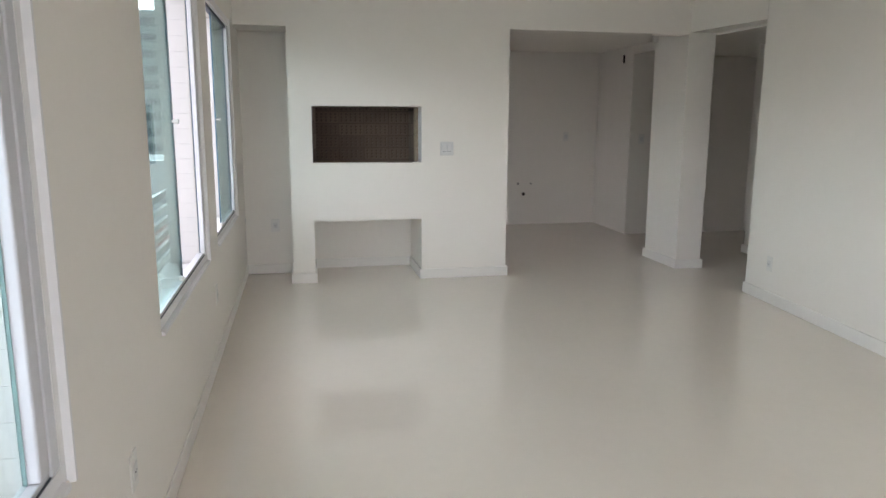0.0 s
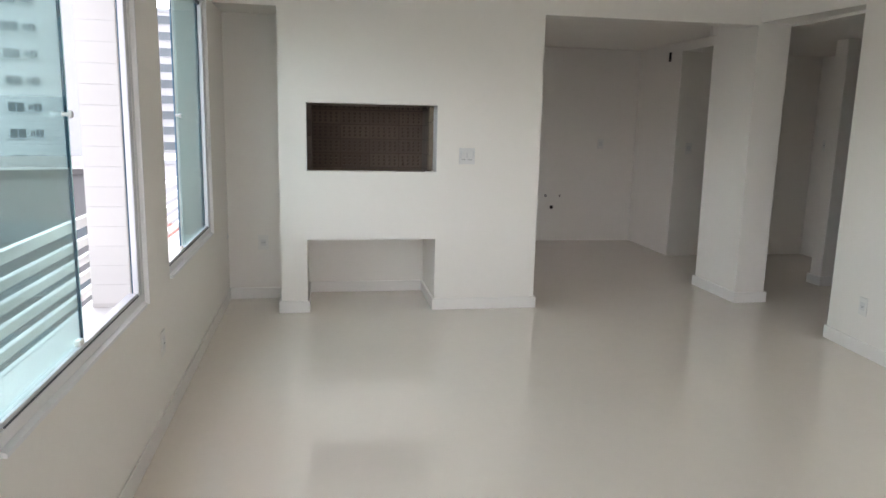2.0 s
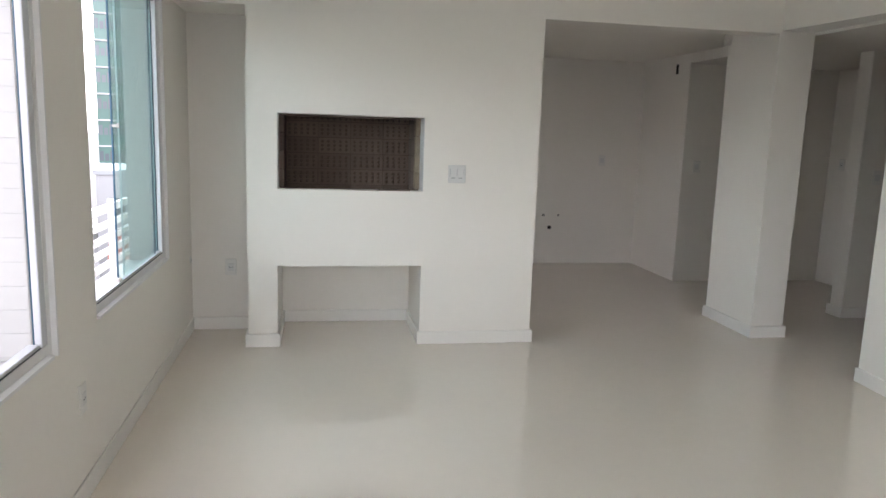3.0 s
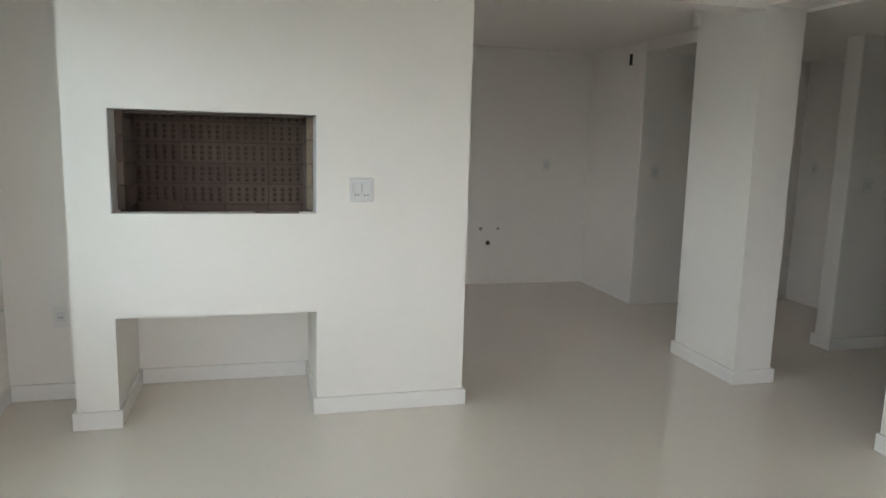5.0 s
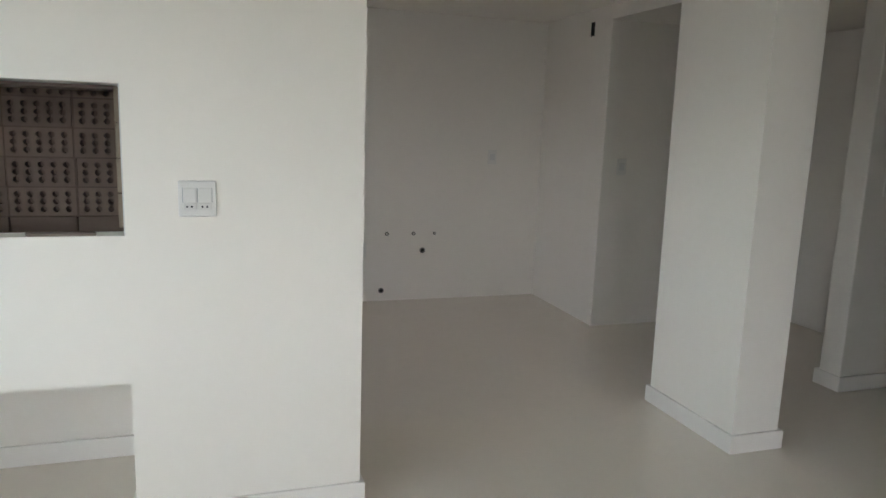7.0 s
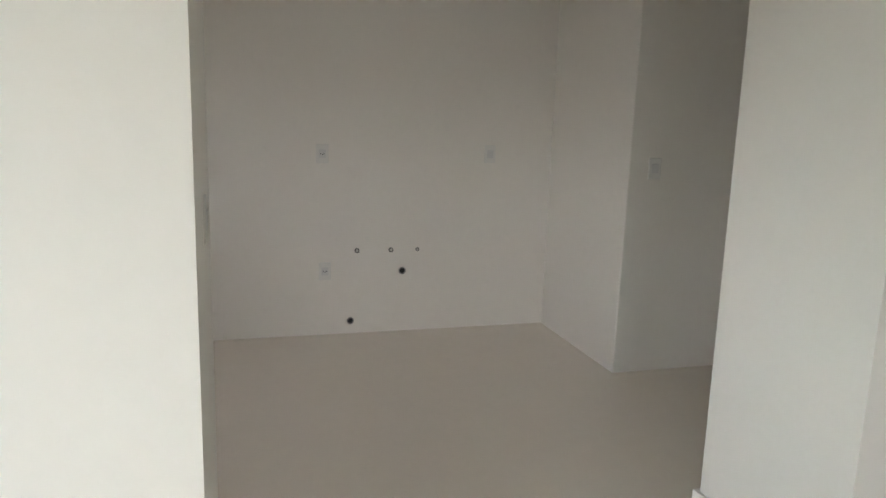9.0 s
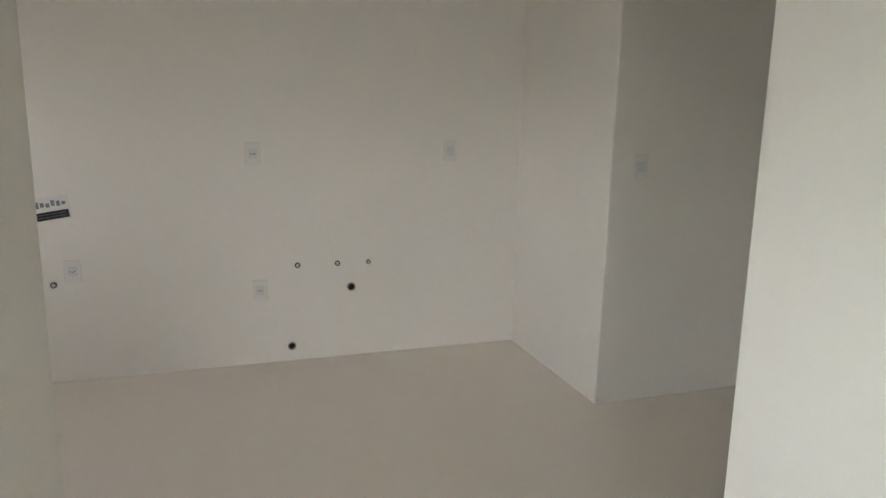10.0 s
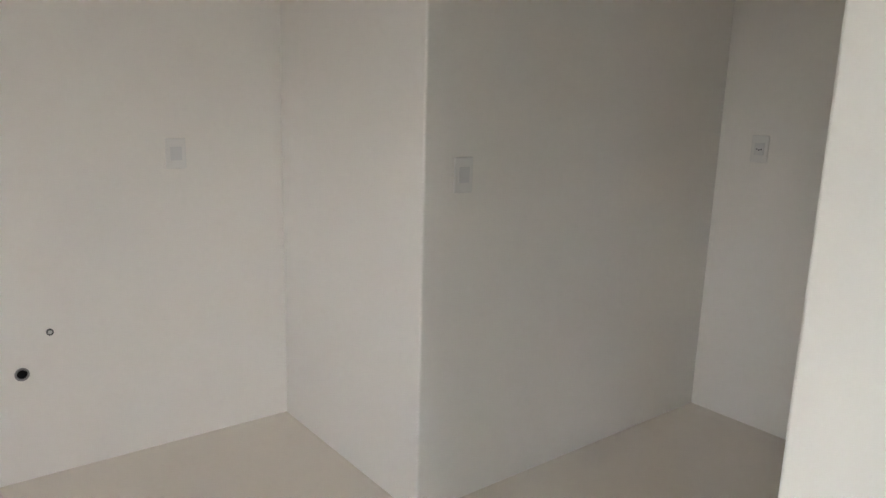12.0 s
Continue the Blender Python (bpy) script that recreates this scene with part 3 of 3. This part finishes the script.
# plain bottom course, hearth, side linings
for x in (NX0 + 0.037, 0.041 - BW, 0.041, 0.041 + BW):
    bm = bmesh.new()
    rbox(bm, x, min(x + BW - 0.006, NX1 - 0.037), UY - 0.055, UY - 0.014, 0.936, 1.043, r=0.002, seg=1)
    part("base_brick", bm, BRICK, firebox)
bm = bmesh.new()
rbox(bm, NX0 + 0.002, NX1 - 0.002, YG + 0.102, UY - 0.056, 0.901, 0.935, r=0.003)
part("hearth", bm, DULL_BROWN, firebox, "brown firebrick hearth")
side = bmesh.new()
rbox(side, 0, 0.034, 0, 0.150, 0, 0.1075, r=0.002, seg=1)
side_me = finish(side)
side_me.materials.append(DULL_BROWN)
edge = bmesh.new()
rbox(edge, 0, 0.036, 0, 0.07, 0, 0.1175, r=0.003, seg=1)
edge_me = finish(edge)
edge_me.materials.append(RAW)
# copy for the left side, its shade put into a darker colour
edge_shaded = edge_me.copy()
edge_shaded.materials.clear()
edge_shaded.materials.append(DULL_BROWN)
for sx in (NX0 + 0.001, NX1 - 0.037):
    left = sx < 0
    bm = bmesh.new()
    box(bm, sx if left else sx + 0.004, sx + 0.032 if left else sx + 0.036, YG + 0.2405, UY - 0.056, 0.936, NZ1 - 0.013)
    part("mortar_side", bm, MORTAR, firebox)
    for r in range(5):
        for k in range(2):
            piece("side_brick", side_me, firebox, pose(sx + 0.001, YG + 0.243 + 0.1535 * k, 0.938 + r * 0.1125))
    for r in range(4):
        piece("edge_brick", edge_shaded if left else edge_me, firebox, pose(sx, YG + 0.17, NZ0 + 0.002 + r * 0.1205))
    bm = bmesh.new()
    box(bm, sx if left else sx + 0.033, sx + 0.003 if left else sx + 0.036, YG + 0.002, YG + 0.169, NZ0 + 0.001, NZ1 - 0.001)
    part("lining", bm, LINING, firebox, "pale grey plaster return")
bm = bmesh.new()
box(bm, NX0 + 0.037, NX1 - 0.037, YG + 0.2, UY - 0.056, NZ1 - 0.012, NZ1 - 0.002)
part("flue_throat", bm, DULL_BROWN, firebox)
shard = thing("stone_offcut", "thin brown stone offcut lying on the niche sill", "offcut")
bm = bmesh.new()
box(bm, 0.20, 0.40, YG + 0.006, YG + 0.05, NZ0 + 0.0005, NZ0 + 0.009)
for vtx in bm.verts:
    vtx.co.x += 0.02 * math.sin(vtx.co.y * 60)
part("slab", bm, DULL_BROWN, shard)


# ---------- plates and pipes ----------
def facing(x, y, z, deg):
    """Pose of a wall-mounted thing whose front looks along -y before the turn."""
    return pose(x, y, z, 0, 0, deg)


def outlet(at, label, w=0.078, h=0.118, keys=1, slots=True, group="outlets and switches"):
    o = thing("wall_outlet" if slots else "light_switch", label, "outlet" if slots else "switch", at, group)
    bm = bmesh.new()
    rbox(bm, -w / 2, w / 2, -0.006, 0.001, -h / 2, h / 2, r=0.004)
    part("plate", bm, PLATE, o)
    kw = (w - 0.03) / keys
    for k in range(keys):
        x = -w / 2 + 0.015 + kw * k
        bm = bmesh.new()
        rbox(bm, x + 0.002, x + kw - 0.002, -0.0085, -0.006, -0.026, 0.026, r=0.0015)
        key = part("socket" if slots else "rocker", bm, PLATE_GREY, o)
        if slots:
            # dark pegs, the shade in the pin holes given by their colour
            for dx, dz in ((-0.0095, 0.0), (0.0095, 0.0), (0.0, -0.004)):
                bm = bmesh.new()
                tube(bm, (x + kw / 2 + dx, -0.0088, dz), (x + kw / 2 + dx, -0.0068, dz), 0.003, n=10)
                part("pin_hole", bm, SLOT, key)
    return o


def switch_panel(at):
    """Square four-by-four plate with two rockers above and sockets below."""
    o = thing("switch_panel", "square white switch plate on the barbecue wall", "switch", at, "outlets and switches")
    bm = bmesh.new()
    rbox(bm, -0.06, 0.06, -0.009, 0.001, -0.06, 0.06, r=0.005)
    part("plate", bm, PANEL, o)
    for x in (-0.024, 0.024):
        bm = bmesh.new()
        rbox(bm, x - 0.021, x + 0.021, -0.0135, -0.009, -0.012, 0.036, r=0.002)
        part("rocker", bm, PANEL, o)
        bm = bmesh.new()
        rbox(bm, x - 0.021, x + 0.021, -0.0115, -0.009, -0.037, -0.015, r=0.002)
        s = part("socket", bm, PLATE_GREY, o)
        # pin holes as dark pegs, their inner shade put into the colour
        for dx in (-0.009, 0.006):
            bm = bmesh.new()
            tube(bm, (x + dx, -0.0125, -0.026), (x + dx, -0.0113, -0.026), 0.0035, n=10)
            part("pin_hole", bm, SLOT, s)
    for x in (-0.046, 0.0, 0.046):
        bm = bmesh.new()
        box(bm, x - 0.0012, x + 0.0012, -0.0100, -0.0091, -0.012, 0.036)
        part("gap", bm, GAP, o)
    return o


switch_panel(facing(0.722, YG, 1.172, 0))
outlet(facing(-0.80, 7.475, 0.452, 0), "white wall outlet low in the alcove")
outlet(facing(XL, 5.08, 0.405, 90), "white wall outlet under the windows")
outlet(facing(XL, 2.90, 0.405, 90), "white wall outlet under the windows")
outlet(facing(XW - 0.03, 5.72, 0.312, -90 - math.degrees(math.atan(SK))), "white wall outlet low on the living room wall")
outlet(facing(1.888, YK, 1.176, 0), "white wall outlet above the sink pipes")
outlet(facing(2.998, YK, 1.19, 0), "white blank wall plate on the kitchen wall", slots=False)
outlet(facing(1.905, YK, 0.425, 0), "white wall outlet beside the sink pipes")
outlet(facing(0.985, YK, 0.585, 0), "white wall outlet beside the washing pipe")
outlet(facing(3.60, YK2, 1.185, 0), "white blank wall plate on the duct casing", slots=False)
outlet(facing(XE, 8.87, 1.25, -90), "white wall outlet in the passage")
outlet(facing(GX1, 7.425, 1.175, 90), "white switch plate on the end of the barbecue wall", slots=False)
outlet(facing(4.36, 7.535, 1.19, 0), "white light switch beside the intercom", slots=False)


def valve(x, z, label="capped water outlet in the kitchen wall", r=0.0155):
    o = thing("water_outlet", label, "pipe outlet", pose(x, YK, z), "water outlets")
    bm = bmesh.new()
    ring(bm, (0, -0.008, 0), (0, -1, 0), r * 0.66, r, 0.010)
    part("sleeve", bm, DARK_PIPE, o, "dark threaded sleeve")
    bm = bmesh.new()
    tube(bm, (0, -0.006, 0), (0, 0.001, 0), r * 0.66)
    part("plug", bm, PLUG, o)
    return o


for x in (2.112, 2.336):
    valve(x, 0.556)
valve(2.515, 0.556, "small water outlet in the kitchen wall", 0.012)
valve(0.895, 0.518, "washing machine water outlet in the kitchen wall")


def drain(x, z, r):
    o = thing("drain_outlet", "open dark drain pipe in the kitchen wall", "pipe outlet", pose(x, YK, z), "drain outlets")
    bm = bmesh.new()
    ring(bm, (0, -0.007, 0), (0, -1, 0), r * 0.72, r, 0.008)
    part("rim", bm, PIPE, o)
    # flat black disc: the shade inside the bore put into its colour
    bm = bmesh.new()
    tube(bm, (0, -0.002, 0), (0, 0.001, 0), r * 0.72)
    part("bore", bm, HOLE, o, "black disc for the shaded pipe bore")
    return o


drain(2.415, 0.414, 0.024)
drain(2.072, 0.086, 0.023)

vent = thing("duct_slot", "narrow slot high in the duct casing, its shade painted black", "vent", pose(XK, 9.32, 2.165))
bm = bmesh.new()
rbox(bm, -0.004, 0.0, -0.026, 0.026, -0.05, 0.05, r=0.001, seg=1)
part("rim", bm, PIPE, vent)
# black block on the face, its colour giving the slot's shaded depth
bm = bmesh.new()
box(bm, -0.0055, -0.0042, -0.023, 0.023, -0.047, 0.047)
part("slot", bm, HOLE, vent)

# sticker on the kitchen wall: logo as plain bars over a black strip
sticker = thing("wall_sticker", "small white printed sticker on the kitchen wall", "sticker", pose(0.915, YK - 0.001, 0.902, 0, -9))
bm = bmesh.new()
box(bm, -0.11, 0.085, -0.0012, 0, -0.055, 0.065)
part("paper", bm, PAPER, sticker)
bm = bmesh.new()
box(bm, -0.095, 0.075, -0.0022, -0.0013, -0.048, -0.008)
strip = part("strip", bm, INK, sticker, "black printed strip")
for z in (-0.020, -0.034):
    bm = bmesh.new()
    box(bm, -0.085, 0.06, -0.0028, -0.0023, z - 0.002, z + 0.001)
    part("line", bm, INK_GREY, strip)
for k in range(6):
    bm = bmesh.new()
    box(bm, -0.068 + 0.024 * k, -0.051 + 0.024 * k, -0.0022, -0.0013, 0.014 + 0.004 * (k % 2), 0.046 - 0.006 * (k % 3))
    part("logo_bar", bm, INK_GREY, sticker)
bm = bmesh.new()
tube(bm, (-0.088, -0.0013, 0.036), (-0.088, -0.0022, 0.036), 0.013)
part("logo_dot", bm, INK_GREEN, sticker)

# round blanking plate near the alcove corner
blank = thing("blanking_plate", "small round white blanking plate low on the wall", "wall plate", pose(XL, 7.41, 0.513))
bm = bmesh.new()
tube(bm, (0.0, 0, 0), (0.006, 0, 0), 0.026, 0.023, n=20)
part("plate", bm, PLATE_GREY, blank)
bm = bmesh.new()
tube(bm, (0.006, 0, 0), (0.0075, 0, 0), 0.006, n=12)
part("screw", bm, GAP, blank)

# intercom
com = thing("intercom", "white wall intercom handset with a black coiled cord", "intercom", pose(4.655, 7.535, 1.385))
bm = bmesh.new()
rbox(bm, -0.05, 0.05, -0.035, 0.0, -0.115, 0.115, r=0.01, seg=3)
part("body", bm, PHONE, com)
bm = bmesh.new()
rbox(bm, -0.046, -0.002, -0.07, -0.036, 0.045, 0.112, r=0.012, seg=3)
rbox(bm, -0.046, -0.002, -0.07, -0.036, -0.112, -0.045, r=0.012, seg=3)
rbox(bm, -0.04, -0.008, -0.066, -0.05, -0.06, 0.06, r=0.007, seg=3)
part("handset", bm, PHONE, com, "slim white handset")
cv = bpy.data.curves.new("cord", "CURVE")
cv.dimensions, cv.bevel_depth, cv.bevel_resolution = "3D", 0.0035, 2
sp = cv.splines.new("POLY")
turns, per = 26, 10
sp.points.add(turns * per)
for i in range(turns * per + 1):
    u = i / (turns * per)
    hang = -0.115 - 0.22 * math.sin(math.pi * min(1, u * 1.0) * 0.5)
    sway = 0.012 * math.sin(u * 5)
    a = 2 * math.pi * i / per
    sp.points[i].co = (-0.02 + sway + 0.010 * math.cos(a), -0.025 + 0.010 * math.sin(a), hang, 1)
cv.materials.append(CORD)
cord = new("cord", cv)
cord.parent = com
tagged(cord, "black coiled cord")
